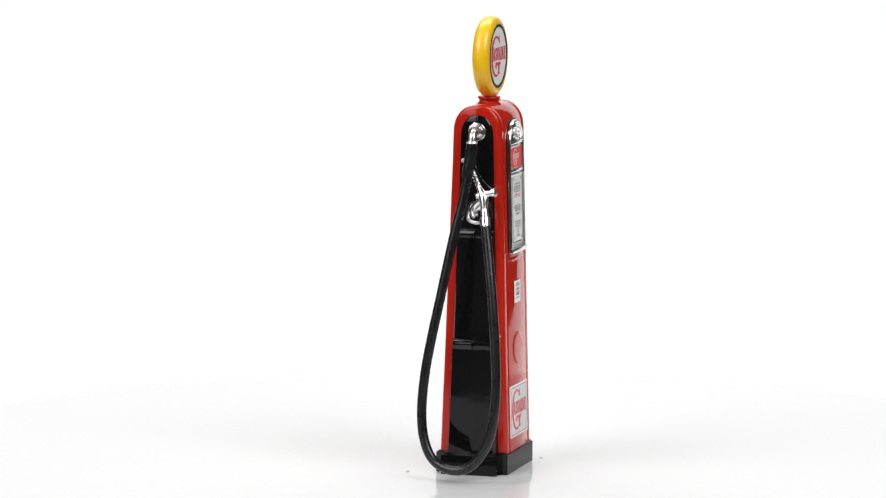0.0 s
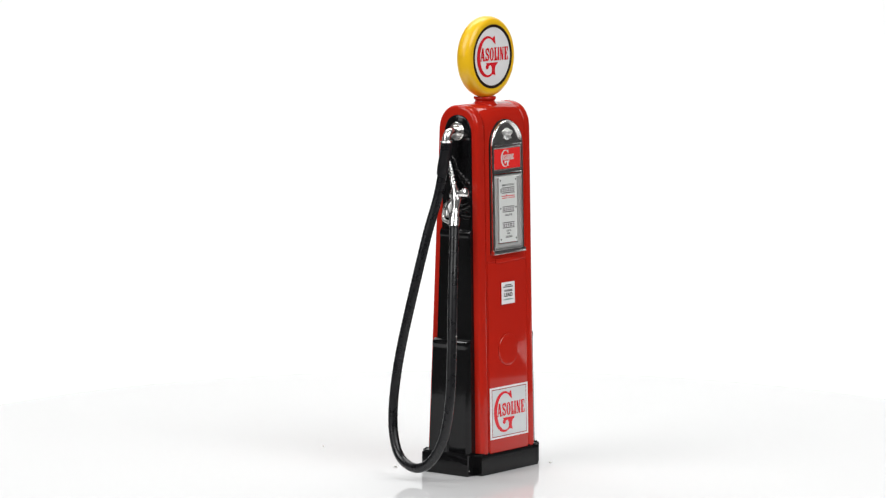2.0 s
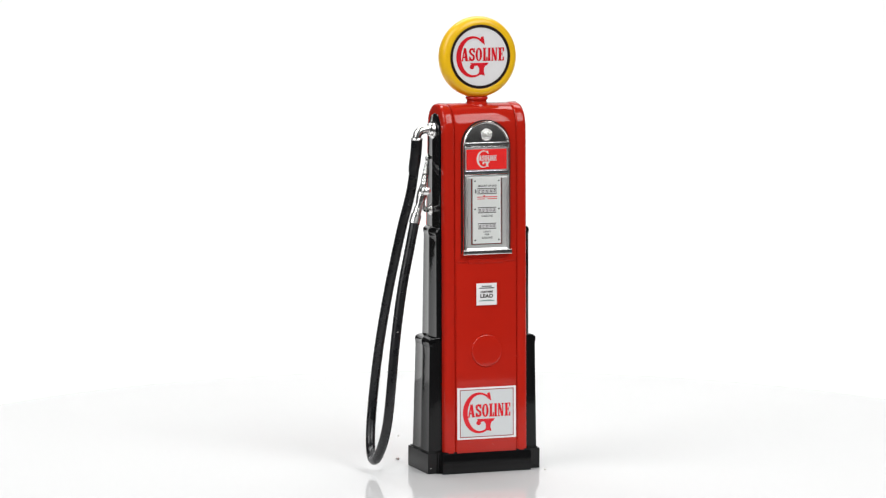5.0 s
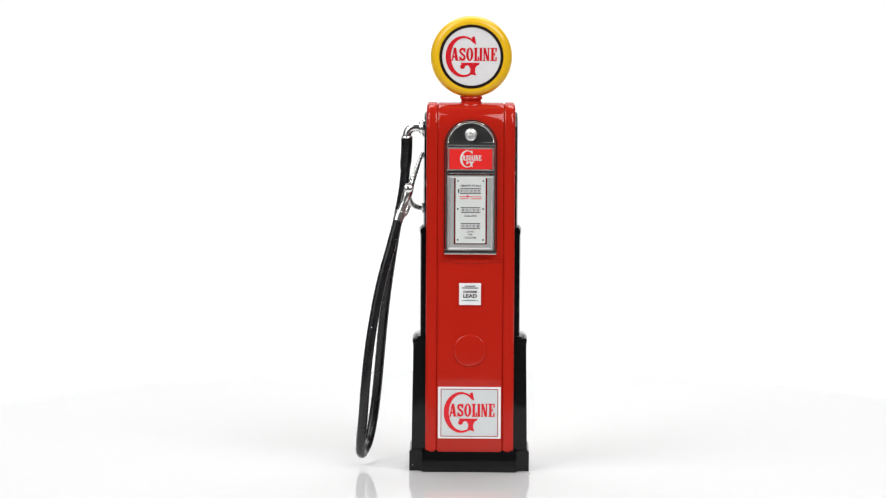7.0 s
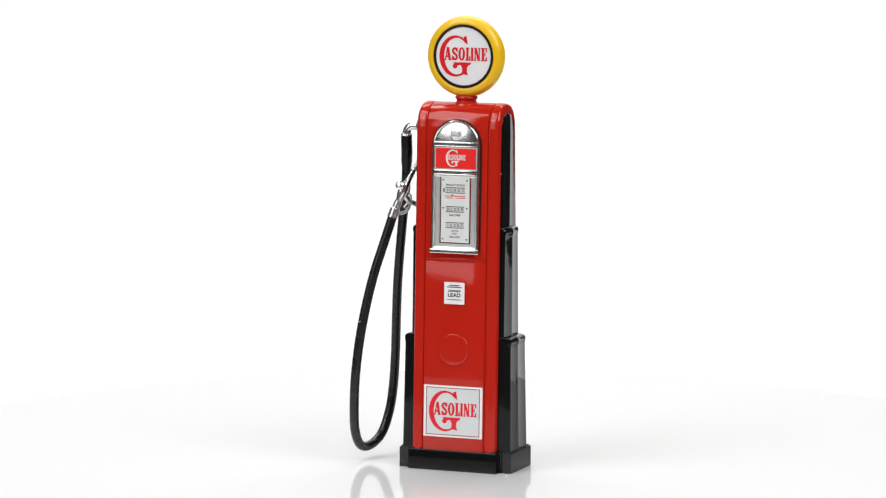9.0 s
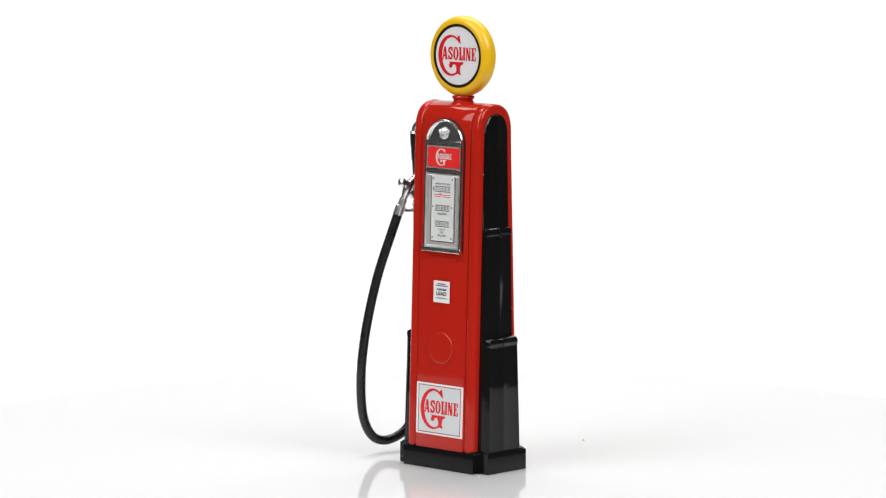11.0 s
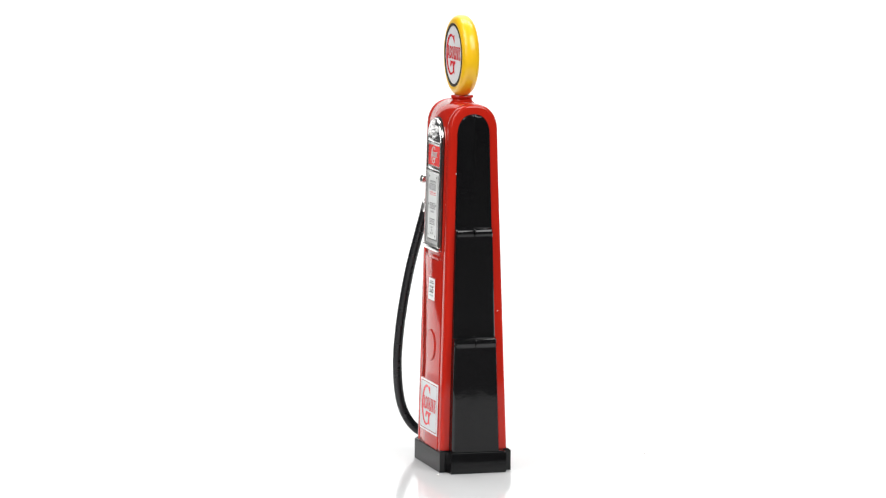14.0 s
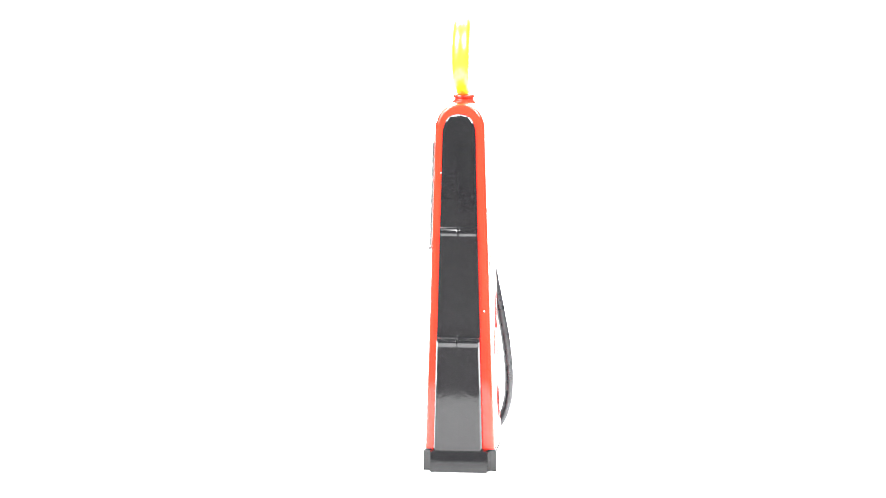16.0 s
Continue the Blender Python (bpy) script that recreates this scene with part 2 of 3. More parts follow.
def build_side_panel(side):
    """The stepped black panel on each flank: three depths, a round head and a seam down the middle."""
    def ring(z, x, w, seam=0.02):
        g = x - 12.2
        f, k = (0.5, 0.33) if g < 2.6 else (0.6, 0.12)
        e, h = x - k, g - k
        plan = [(11.6, -w), (12.2, -w), (12.2 + 0.5 * h, -w + 0.05), (12.2 + 0.8 * h, -w + 0.3 * f), (e + 0.03, -w + f), (x - 0.1, -0.6), (x, -0.25),
                (x - 0.3 * seam, -0.14), (x - seam, 0.0), (x - 0.3 * seam, 0.14), (x, 0.25), (x - 0.1, 0.6), (e + 0.03, w - f), (12.2 + 0.8 * h, w - 0.3 * f),
                (12.2 + 0.5 * h, w - 0.05), (12.2, w), (11.6, w)]
        return [(side * a, max(-w, min(w, b)) * (1 + swell(z) * 0.8 / w if b > 0 else 1) + YC - 0.2, z) for a, b in plan]

    def wide(z):
        return 6.95 - 0.022 * z
    rings = []
    for z, x, seam in ((5.0, 16.6, 0.1), (7.0, 16.57, 0.02), (20, 16.4, 0.02), (34.0, 16.215, 0.02), (35.9, 16.21, 0.02), (36.2, 16.22, 0.05), (36.5, 16.28, 0.15), (36.9, 16.4, 0.3), (37.4, 16.42, 0.4), (37.9, 16.3, 0.45), (38.25, 15.95, 0.45), (38.5, 15.5, 0.4), (38.65, 14.95, 0.3),
                       (38.72, 14.35, 0.1), (38.9, 14.35, 0.02), (39.5, 14.35, 0.02), (50, 14.35, 0.02), (66.2, 14.35, 0.02), (67.2, 14.35, 0.02), (67.6, 14.37, 0.05), (67.9, 14.45, 0.15), (68.3, 14.55, 0.3), (68.8, 14.55, 0.35), (69.3, 14.38, 0.4), (69.75, 13.95, 0.3),
                       (69.95, 13.55, 0.1), (70.0, 13.45, 0.02), (80, 13.45, 0.02), (90, 13.45, 0.02), (96.0, 13.45, 0.02)):
        rings.append(ring(z, x, wide(z), seam))
    for i in range(1, 15):
        a = math.pi / 2 * i / 14.5
        rings.append(ring(96.0 + 6.3 * math.sin(a) ** 0.9, 13.45 - 0.6 * (i / 14) ** 3, max(0.3, wide(96.0) * math.cos(a) ** 0.85), 0.02 + 0.15 * (i / 14) ** 4))
    return part("side_panel", loft(rings), BLACK, pump, "stepped glossy black side panel", smooth=28)


def build_base():
    a, b, c, d = 13.45, 10.2, 17.1, 7.8
    e = 14.3
    k, f = b + 0.75, d + 0.7
    plan = [(-a, -b), (a, -b), (a, -d - 0.5), (e, -d - 0.5), (e, -d), (c, -d), (c, f), (e, f), (e, f + 0.5), (a, f + 0.5), (a, k),
            (-a, k), (-a, f + 0.5), (-e, f + 0.5), (-e, f), (-c, f), (-c, -d), (-e, -d), (-e, -d - 0.5), (-a, -d - 0.5)]
    base = part("base", prism(plan, 0.0, 5.9, 0.35), BLACK, pump, "glossy black plinth with stepped corners", smooth=50)
    rim = [(x * 0.972, y * 0.955) for x, y in plan]
    part("plinth_step", prism(rim, 5.85, 6.25, 0.2), BLACK, base)


def build_neck():
    prof = [(3.9, 103.6), (3.55, 104.5), (3.2, 104.95), (2.85, 105.3), (2.8, 105.65), (3.0, 105.95), (3.2, 106.15), (3.2, 106.55), (3.05, 106.8), (2.2, 106.9), (0, 106.9)]
    part("neck", moved(lathe(prof, 48), Matrix.Translation((0, YC, 0))), RED, pump)


def build_globe():
    c = Matrix.Translation((0, -0.5, 118.08)) @ Matrix.Rotation(math.pi / 2, 4, "X")
    half = [(8.9, 2.35), (9.15, 2.45), (9.5, 2.5), (9.9, 2.48), (10.35, 2.32), (10.8, 2.02), (11.15, 1.6), (11.4, 1.1), (11.53, 0.55), (11.57, 0)]
    prof = [(0, 2.1), (8.75, 2.1)] + half + [(r, -h) for r, h in reversed(half[:-1])] + [(8.75, -2.1), (0, -2.1)]
    globe = part("globe", moved(lathe(prof, 96), c), YELLOW, pump, "yellow round plastic globe")
    for back in (False, True):
        m = c @ Matrix.Translation((0, 0.18, 0)) @ (Matrix.Rotation(math.pi, 4, "Y") if back else Matrix())
        part("globe_face", moved(lathe([(0, 2.42), (5, 2.40), (8.5, 2.34), (8.5, 2.0)], 80), m), PAPER, globe, "white globe face")
        part("globe_ring", moved(lathe([(8.28, 2.2), (8.3, 2.44), (8.4, 2.55), (8.95, 2.57), (9.08, 2.52), (9.1, 2.2)], 96), m), INK_BLACK, globe, "black ring")
        part("lettering", moved(gasoline(0.0532, 0.0, 0.0, 2.43, 0.03), m), INK_RED, globe, "red lettering GASOLINE")


def build_panel_door(back):
    zm = 33.0
    m = on_face(zm, 0.0, back)
    door = part("door_panel", moved(box(-9.0, 9.0, -27.2, 27.1, -0.4, 0.12, 0.12), m), RED, pump, "flush red lower door panel")
    part("lip", moved(join(box(-5.4, 5.4, 26.9, 28.1, -0.2, 0.32, 0.14), box(-9.0, 9.0, 27.35, 27.75, -0.2, 0.2, 0.08)), m), RED, door)
    knob = lathe([(0, 0.5), (4.15, 0.5), (4.35, 0.48), (4.5, 0.4), (4.6, 0.25), (4.62, 0)], 56)
    part("round_cap", moved(knob, on_face(34.9, 0.0, back)), RED, door)


def build_sign():
    m = on_face(17.1, 0.12)
    sign = part("sign_plate", moved(box(-8.95, 8.95, -7.4, 7.4, -0.1, 0.16, 0.04, 1), m), PAPER, pump, "white paper sign with thin red border")
    part("field", moved(box(-8.0, 8.0, -6.65, 6.65, 0.1, 0.168), m), FIELD, sign, "pale grey printed field")
    bars = join(*[box(x0, x1, y0, y1, 0.15, 0.185) for x0, x1, y0, y1 in ((-8.2, 8.2, 6.64, 6.86), (-8.2, 8.2, -6.86, -6.64), (-8.2, -7.98, -6.64, 6.64), (7.98, 8.2, -6.64, 6.64))])
    part("border", moved(bars, m), BORDER, sign, "thin dark red border line")
    part("lettering", moved(gasoline(0.0533, 0.0, 0.1, 0.18, 0.03), m), INK_RED, sign, "red lettering GASOLINE")


def build_badge():
    m = on_face(51.1, 0.1)
    boss = part("badge_boss", moved(box(-3.35, 3.35, -3.35, 3.35, -0.3, 0.36, 0.2, 2), m), RED, pump)
    part("badge", moved(box(-3.1, 3.1, -3.12, 3.12, 0.2, 0.42, 0.05, 1), m), PAPER, boss, "small white warning badge")
    part("lettering", moved(join(words("CONTAINS", -1.9, 1.9, 0.35, 0.98, 0.45, 0.06), words("LEAD", -1.95, 1.95, -1.05, 0.05, 0.45, 0.035)), m), INK_BLACK, boss, "black lettering CONTAINS LEAD")
    lines = join(*[box(-w, w, y, y + 0.3, 0.41, 0.44) for w, y in ((1.5, 2.1), (2.3, 1.6))])
    part("print_line", moved(lines, m), INK_GREY, boss)
    part("print_line", moved(join(box(-2.3, 2.3, -2.0, -1.75, 0.41, 0.44), box(-1.4, 1.4, -1.72, -1.6, 0.41, 0.44)), m), INK_GREEN, boss)


def build_dial():
    """The chrome window: a round-headed frame, a crest plate, a red nameplate and the counter plate under it."""
    z0 = 80.0
    m = on_face(z0)
    outer, inner = outline_arch(7.2, 62.9 - z0, 100.4 - z0), outline_arch(6.5, 63.6 - z0, 99.7 - z0)
    frame_part = part("dial_frame", moved(frame_ring(outer, inner, [(0, -0.3), (0, 0.75), (0.12, 1.05), (0.35, 1.2), (0.65, 1.2), (0.9, 1.05), (1, 0.8), (1, -0.2)]), m),
                      CHROME, pump, "chrome round-headed window frame")
    gasket = [(x * 1.045, (y + 0.4) * 1.014 - 0.4) for x, y in outer]
    part("gasket", moved(frame_ring(gasket, outer, [(0, -0.3), (0, 0.25), (0.5, 0.32), (1, 0.25), (1, -0.3)]), m), INK_BLACK, frame_part)
    slices = []
    for i in range(25):
        x = -6.5 * math.cos(math.pi * i / 24)
        top = 93.2 - z0 + 6.5 * math.sin(math.pi * i / 24) + 0.02
        bulge = 0.45 + 0.5 * (1 - (x / 6.5) ** 2)
        slices.append([(x, 93.2 - z0, -0.2), (x, 93.2 - z0, bulge), (x, 0.5 * (93.2 - z0 + top), bulge), (x, top, 0.45), (x, top, -0.2)])
    part("crest_plate", moved(loft(slices), m), CHROME, frame_part, "polished chrome crest plate")
    shield = [(0, 1.55), (0.8, 1.5), (1.5, 1.32), (1.9, 1.05), (2.0, 0.85), (2.02, 0.4)]
    crown = [moved(lathe(shield, 36), Matrix.Translation((0, 96.45 - z0, 0)) @ Matrix.Diagonal((0.84, 0.88, 1, 1)))]
    for x, lean, size in ((-0.95, 0.42, 0.95), (0.0, 0.0, 1.05), (0.95, -0.42, 0.95)):
        lobe = lathe([(0, 0.75), (0.3, 0.68), (0.5, 0.42), (0.58, 0.0), (0.58, -0.4)], 18)
        crown.append(moved(lobe, Matrix.Translation((x, 97.05 - z0 - 0.2 * abs(x), 1.3)) @ Matrix.Rotation(lean, 4, "Z") @ Matrix.Diagonal((0.8 * size, 1.5 * size, 1, 1))))
    crown.append(moved(box(-1.1, 1.1, -0.22, 0.22, 0.9, 1.75, 0.18), Matrix.Translation((0, 95.45 - z0, 0))))
    part("crest", moved(join(*crown), m), PLATED, frame_part)
    for lo, hi, out in ((93.35, 94.3, 1.15), (92.75, 93.15, 0.95), (85.35, 86.3, 1.1), (84.75, 85.15, 0.9)):
        part("crossbar", moved(box(-6.6, 6.6, lo - z0, hi - z0, 0.0, out, 0.18), m), CHROME, frame_part)
    part("sill", moved(box(-7.45, 7.45, 62.5 - z0, 63.75 - z0, -0.2, 1.55, 0.25), m), CHROME, frame_part)
    part("nameplate_rim", moved(box(-6.45, 6.45, 86.35 - z0, 92.7 - z0, 0.0, 0.8, 0.1, 1), m), PLATED, frame_part)
    part("nameplate", moved(box(-6.12, 6.12, 86.62 - z0, 92.4 - z0, 0.3, 0.85, 0.05, 1), m), LABEL_RED, frame_part, "red nameplate with white lettering")
    part("lettering", moved(gasoline(0.0222, 0.0, 89.6 - z0, 0.86, 0.02), m), WHITE_INK, frame_part, "white lettering GASOLINE")
    tray = frame_ring([(-6.5, 63.7 - z0), (6.5, 63.7 - z0), (6.5, 84.9 - z0), (-6.5, 84.9 - z0)],
                      [(-4.7, 65.3 - z0), (4.7, 65.3 - z0), (4.7, 84.4 - z0), (-4.7, 84.4 - z0)], [(0, 0.1), (0, 1.0), (0.2, 0.85), (1, 0.72), (1, 0.1)])
    part("dial_surround", moved(tray, m), SILVER, frame_part, "satin silver dial surround")
    edge = frame_ring([(-6.5, 63.7 - z0), (6.5, 63.7 - z0), (6.5, 84.8 - z0), (-6.5, 84.8 - z0)],
                      [(-5.75, 64.45 - z0), (5.75, 64.45 - z0), (5.75, 84.15 - z0), (-5.75, 84.15 - z0)], [(0, 0.7), (0, 1.15), (0.3, 1.12), (0.7, 0.95), (1, 0.74), (1, 0.6)])
    part("bevel_edge", moved(edge, m), PLATED, frame_part, "bright plated inner bevel")
    part("counter_plate", moved(box(-4.25, 4.25, 65.6 - z0, 84.45 - z0, 0.3, 1.0, 0.08, 1), m), COUNTER, frame_part, "white counter plate with three counters")
    h = 1.01
    for w, y in ((2.95, 80.5), (2.75, 75.1), (2.75, 70.55)):
        part("counter_window", moved(box(-w, w, y - 0.75 - z0, y + 0.75 - z0, 0.9, h + 0.01), m), WINDOW_INK, frame_part)
        digits, pale = [], []
        for k in range(5):
            x = -w + 0.62 + k * (2 * w - 1.24) / 4
            pale.append(box(x - 0.42, x + 0.42, y - 0.55 - z0, y + 0.55 - z0, 0.9, h + 0.02))
            digits.append(box(x - 0.26, x - 0.1, y - 0.42 - z0, y + 0.42 - z0, 0.9, h + 0.03))
            digits.append(box(x + 0.1, x + 0.26, y - 0.42 - z0, y + 0.42 - z0, 0.9, h + 0.03))
            digits.append(box(x - 0.1, x + 0.1, y + 0.26 - z0, y + 0.42 - z0, 0.9, h + 0.03))
            digits.append(box(x - 0.1, x + 0.1, y - 0.42 - z0, y - 0.26 - z0, 0.9, h + 0.03))
        for q in (-0.75, 0.75):
            digits.append(box(-w, w, y + q - 0.08 - z0, y + q + 0.08 - z0, 0.9, h + 0.03))
        part("counter_field", moved(join(*pale), m), PAPER, frame_part)
        part("counter_digit_bar", moved(join(*digits), m), INK_BLACK, frame_part)
    part("print_mark", moved(box(-3.6, -3.2, 79.9 - z0, 81.05 - z0, 0.9, h + 0.02), m), INK_GREY, frame_part)
    for word, w, lo, hi, b in (("AMOUNT OF SALE", 2.9, 81.7, 82.3, 0.03), ("GALLONS", 1.7, 73.15, 73.75, 0.03), ("CENTS", 1.1, 68.7, 69.2, 0.02), ("PER", 0.7, 67.9, 68.4, 0.02), ("GALLONS", 1.6, 66.95, 67.55, 0.03)):
        part("lettering", moved(words(word, -w, w, lo - z0, hi - z0, h + 0.02, b), m), INK_GREY, frame_part)
    part("red_rule", moved(join(box(-3.1, 3.1, 78.75 - z0, 78.95 - z0, 0.9, h + 0.02), box(-2.9, -0.6, 78.2 - z0, 78.4 - z0, 0.9, h + 0.02),
                                box(0.2, 3.1, 78.2 - z0, 78.4 - z0, 0.9, h + 0.02), box(-1.1, -0.6, 78.9 - z0, 79.3 - z0, 0.9, h + 0.02)), m), INK_RED, frame_part)
    for x, z in ((-3.6, 83.4), (3.6, 83.4), (-3.6, 75.4), (3.6, 75.4), (-3.6, 66.6), (3.6, 66.6)):
        part("rivet", moved(lathe([(0, h + 0.18), (0.18, h + 0.12), (0.26, h)], 12), m @ Matrix.Translation((x, z - z0, 0))), INK_GREY, frame_part)


def build_hose():
    """The loop from the elbow on the flank down almost to the turntable and up to the nozzle."""
    line = glide([(-18.25, -0.6, 94.8), (-18.35, -0.1, 90), (-19.2, 1.4, 80), (-21.0, 3.5, 70), (-22.6, 5.3, 60), (-24.0, 7.1, 50), (-25.1, 9.0, 40),
                  (-26.0, 10.6, 30), (-26.9, 11.25, 20), (-27.9, 10.3, 12), (-29.1, 7.2, 6.1), (-30.5, 1.5, 3.65), (-31.1, -3.8, 4.75), (-30.9, -7.9, 9.2),
                  (-30.3, -10.2, 15.5), (-29.6, -11.15, 25), (-28.6, -10.8, 35), (-27.1, -9.8, 45), (-25.1, -8.4, 55), (-22.4, -6.6, 65), (-20.35, -5.15, 72.6)], 7)
    hose = part("hose", tube(line, 1.36, 20), RUBBER, pump, "looped black rubber hose")
    part("sleeve", tube(glide([(-18.25, -0.62, 95.0), (-18.28, -0.4, 92.5), (-18.4, 0.1, 89.5), (-18.75, 0.75, 85.5)], 6),
                        lambda u: 1.62 - 1.5 * max(0, u - 0.84)), RUBBER, hose)


def build_elbow():
    m = Matrix.Translation((-13.2, -0.55, 97.7)) @ Matrix.Rotation(-math.pi / 2, 4, "Y")
    prof = [(0, -0.3), (2.55, -0.3), (2.6, 0.35), (2.4, 0.6), (1.9, 0.7), (1.85, 1.3), (1.6, 1.6), (0, 1.6)]
    elbow = part("elbow", tube(glide([(-13.6, -0.55, 97.7), (-15.6, -0.55, 97.75), (-16.9, -0.55, 97.5), (-17.85, -0.57, 96.7), (-18.2, -0.58, 95.6), (-18.25, -0.6, 94.6)], 6), 1.22, 20),
                 NOZZLE, pump, "chrome hose elbow")
    part("flange", moved(lathe(prof, 36), m), NOZZLE, elbow)
    part("collar", moved(lathe([(1.0, -0.3), (1.62, -0.3), (1.72, 0), (1.62, 0.3), (1.0, 0.3)], 24), Matrix.Translation((-18.25, -0.6, 95.1))), NOZZLE, elbow)


def build_nozzle():
    low, mid, tip = Vector((-20.4, -5.15, 72.4)), Vector((-17.85, -3.9, 79.6)), Vector((-13.75, 2.2, 90.4))
    nozzle = part("nozzle", tube(glide([low + (mid - low) * 0.2, low + (mid - low) * 0.6, mid, mid + (tip - mid) * 0.22], 5),
                                 lambda u: 0.92 + 0.5 * math.sin(math.pi * min(1, max(0, u * 1.15 - 0.25))) ** 2), NOZZLE, pump, "chrome filling nozzle")
    part("ferrule", tube([low + (mid - low) * u for u in (-0.12, -0.1, 0.0, 0.2, 0.22, 0.26, 0.5, 0.52)],
                         lambda u: 1.5 if u < 0.6 else 1.15), NOZZLE, nozzle)
    start = mid + (tip - mid) * 0.15

    def ribs(u):
        return 0.98 - 0.62 * u + (0.09 * math.sin(u * 62) if 0.15 < u < 0.85 else 0)
    part("spout", tube([start + (tip - start) * (i / 70) for i in range(71)], ribs, 14), NOZZLE, nozzle)
    cross = [Vector((-17.7, y, z)) for y, z in ((-7.7, 81.25), (-7.6, 81.22), (-7.2, 81.13), (-6.4, 80.95), (-6.2, 80.9), (-3.0, 80.2), (-1.8, 79.9))]
    part("valve_cap", tube(cross, lambda u: (0.35, 0.85, 1.25, 1.3, 0.95, 1.0, 0.8)[round(u * 6)], 18), NOZZLE, nozzle)
    guard = glide([(-17.75, -2.4, 78.3), (-17.3, -0.5, 77.7), (-17.3, 0.5, 76.4), (-17.8, 0.7, 74.4), (-18.4, 0.0, 73.0), (-19.2, -2.2, 72.5), (-19.9, -4.2, 72.8)], 7)
    part("trigger_guard", tube(guard, 0.5, 12), NOZZLE, nozzle)
    part("trigger", tube(glide([(-17.65, -2.6, 78.6), (-17.4, -1.0, 77.0), (-17.7, -0.6, 75.2), (-18.5, -1.3, 74.0)], 6), lambda u: 0.85 - 0.3 * u, 12), NOZZLE, nozzle)
    part("lever", tube(glide([(-17.3, -2.8, 81.6), (-16.8, -1.6, 83.6), (-16.3, -1.2, 85.3)], 5), 0.4, 8), NOZZLE, nozzle)


def build_hook():
    m = Matrix.Translation((-13.2, 0.6, 74.8)) @ Matrix.Rotation(-math.pi / 2, 4, "Y")
    hook = part("nozzle_hook", tube(glide([(-13.4, 0.6, 74.8), (-15.2, 0.3, 74.9), (-16.4, -0.8, 75.6), (-17.1, -2.4, 76.6), (-17.6, -3.3, 77.8)], 6), 0.78, 12), NOZZLE, pump, "chrome nozzle hook")
    part("flange", moved(lathe([(0, -0.3), (1.6, -0.3), (1.65, 0.4), (1.35, 0.75), (0.7, 0.8), (0, 0.8)], 28), m), NOZZLE, hook)


def build_flecks():
    """Tiny pale chips in the paint and on the rubber, and the peg behind the hose."""
    for x, y, z, size in ((-13.6, -5.3, 45.1, 0.2), (13.9, -6.4, 17.2, 0.2), (12.6, -5.5, 85.4, 0.2), (-27.9, -11.9, 41.8, 0.2), (12.55, 7.0, 46.0, 0.2), (4.4, -9.08, 31.6, 0.11), (1.9, -9.74, 8.0, 0.1), (-16.2, -7.85, 1.6, 0.12)):
        bm = bmesh.new()
        bmesh.ops.create_icosphere(bm, subdivisions=1, radius=size)
        part("fleck", moved(bm, Matrix.Translation((x, y, z))), WHITE_INK, pump)
    peg = lathe([(0, 1.3), (0.45, 1.2), (0.68, 0.8), (0.62, 0.4), (0.4, 0.2), (0.4, -0.6)], 20)
    part("peg", moved(peg, Matrix.Translation((-13.0, 3.3, 89.42)) @ Matrix.Rotation(-math.pi / 2, 4, "Y")), PLATED, pump, "small plated peg")


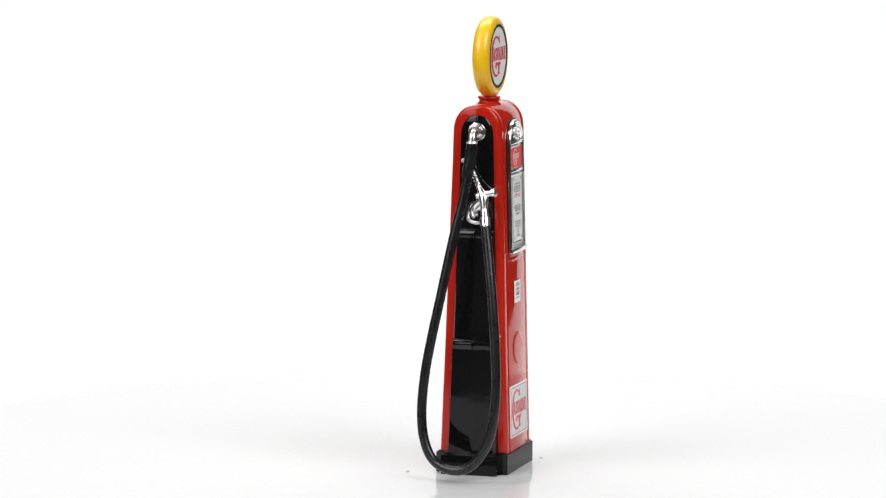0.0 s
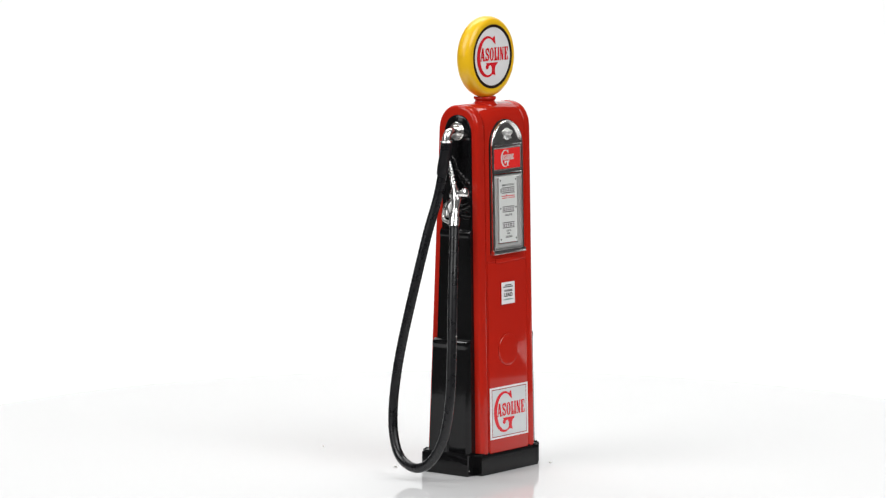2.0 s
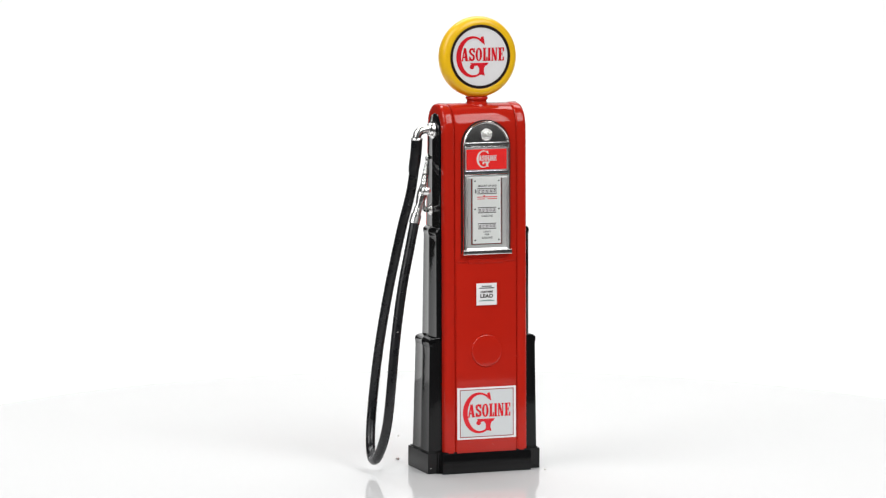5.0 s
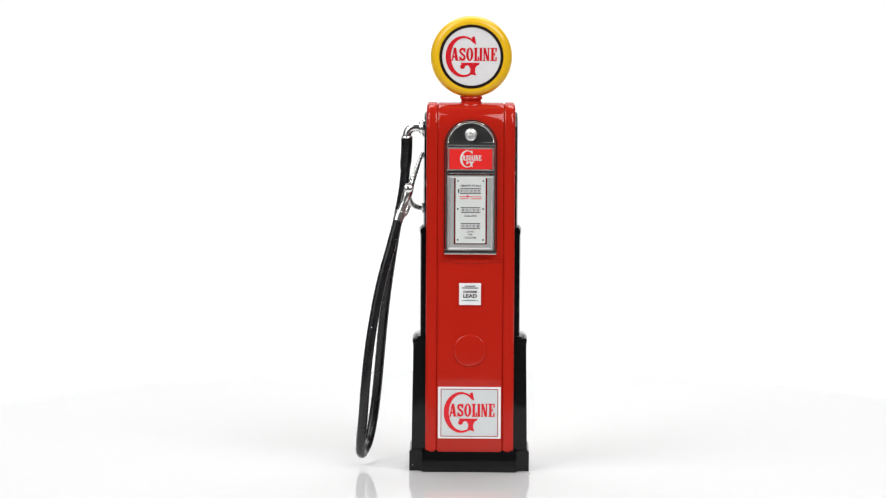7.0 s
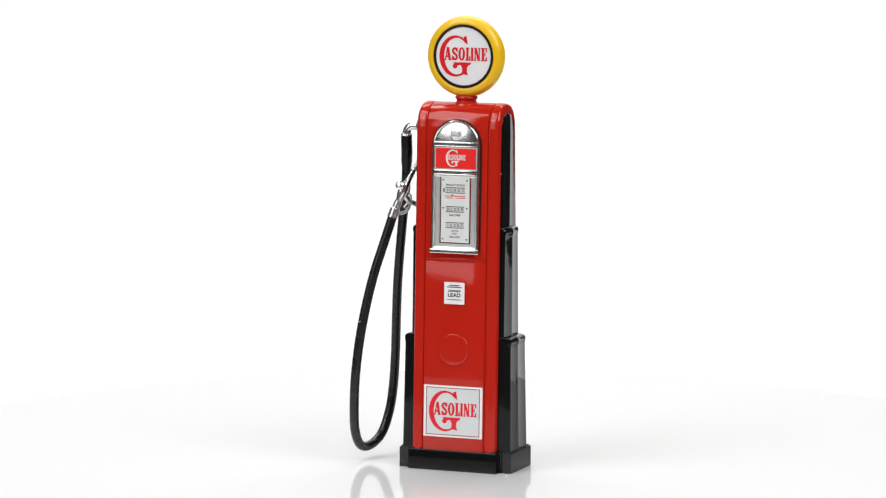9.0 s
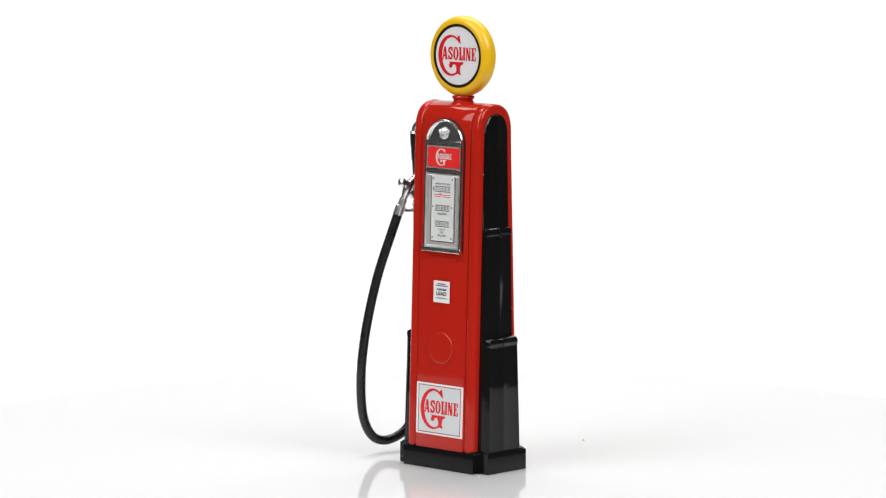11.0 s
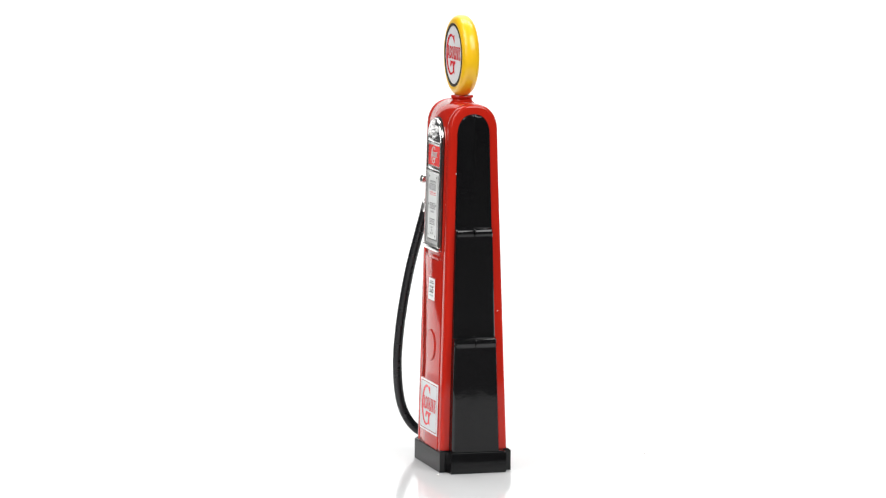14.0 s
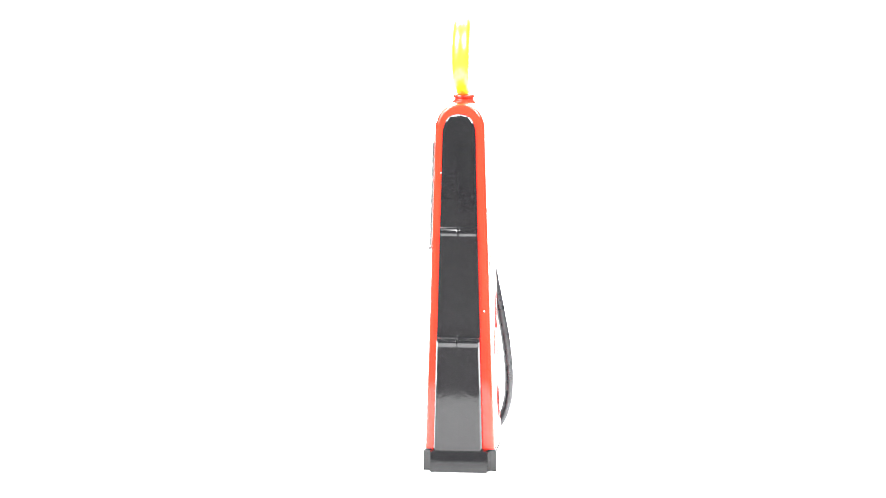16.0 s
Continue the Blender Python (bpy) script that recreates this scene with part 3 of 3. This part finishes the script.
# ---- the setting ----
def build_setting():
    """The grey room, its table and the paper sweep behind the turntable."""
    x, y0, y1, z0, z1 = 2.2, -2.6, 2.0, -0.76, 1.9
    t = 0.1
    shells = (("floor", (-x, x, y0, y1, z0 - t, z0)), ("ceiling", (-x, x, y0, y1, z1, z1 + t)), ("wall_north", (-x - t, x + t, y1, y1 + t, z0 - t, z1 + t)),
              ("wall_south", (-x - t, x + t, y0 - t, y0, z0 - t, z1 + t)), ("wall_east", (x, x + t, y0, y1, z0 - t, z1 + t)), ("wall_west", (-x - t, -x, y0, y1, z0 - t, z1 + t)))
    for name, b in shells:
        tagged(part(name, box(*b), WALL, scale=1.0), "plain grey painted studio surface", "wall", kind="structure")
    table = tagged(new("table"), "dark table with square legs under the turntable", "table")
    part("tabletop", box(-1.2, 1.2, -1.05, 1.4, -0.07, -0.032, 0.004), TABLE, table, scale=1.0)
    for sx in (-1.1, 1.1):
        for sy in (-0.95, 1.3):
            part("leg", box(sx - 0.04, sx + 0.04, sy - 0.04, sy + 0.04, z0, -0.07), TABLE, table, scale=1.0)
    line = [(0.22, -0.03), (0.9, -0.03)] + [(0.9 + 0.3 * math.sin(a), 0.27 - 0.3 * math.cos(a)) for a in (math.pi / 2 * i / 12 for i in range(1, 13))] + [(1.2, 1.4)]
    back = [(y, z - 0.002) for y, z in line[:2]] + [(0.9 + 0.302 * math.sin(a), 0.27 - 0.302 * math.cos(a)) for a in (math.pi / 2 * i / 12 for i in range(1, 13))] + [(1.202, 1.4)]
    rings = [[(sx, *p) for p in line + back[::-1]] for sx in (-0.62, 0.62)]
    tagged(part("backdrop", loft(rings), SWEEP, scale=1.0), "seamless white paper sweep curving up behind the turntable", "backdrop", kind="structure")


turntable = tagged(new("turntable"), "glossy white round acrylic turntable platter, slowly turning", "turntable")


def build_turntable():
    r = 183.0
    platter = part("platter", lathe([(0, -8), (r - 1, -8), (r, -7), (r, -1.0), (r - 0.3, -0.3), (r - 1.0, 0.0), (0, 0.0)], 160), ACRYLIC, turntable, smooth=12)
    part("foot", lathe([(0, -30), (90, -30), (92, -28), (92, -9), (90, -8.02), (0, -8.02)], 64), ACRYLIC, turntable)
    rng = random.Random(5)
    for x, y, r in ((-18.6, 14.6, 0.5), (-4.3, 53.1, 0.3), (15.5, -15.5, 0.36)):
        bm = bmesh.new()
        bmesh.ops.create_icosphere(bm, subdivisions=2, radius=r)
        for v in bm.verts:
            v.co = Vector((v.co.x * 1.2, v.co.y, v.co.z * 0.7)) * (1 + rng.uniform(-0.2, 0.2))
        part("dust_speck", moved(bm, Matrix.Translation((x, y, r * 0.5))), DUST, platter)


build_setting()
build_turntable()
build_body()
for flank in (-1, 1):
    build_side_panel(flank)
build_base()
build_neck()
build_globe()
for rear in (False, True):
    build_panel_door(rear)
build_sign()
build_badge()
build_dial()
build_hose()
build_elbow()
build_nozzle()
build_hook()
build_flecks()


def motions():
    """The platter turns steadily and carries the pump, which stands a little off its middle."""
    def turned(t):
        return Matrix.Rotation(-radians(-0.088 + 10.5427 * (t - 7.0)), 4, "Z")
    times = [0.5 * k for k in range(33)]
    walk(turntable, [(t, turned(t)) for t in times])
    walk(pump, [(t, turned(t) @ Matrix.Translation((-0.00175, -0.00376, 0.00002))) for t in times])


motions()
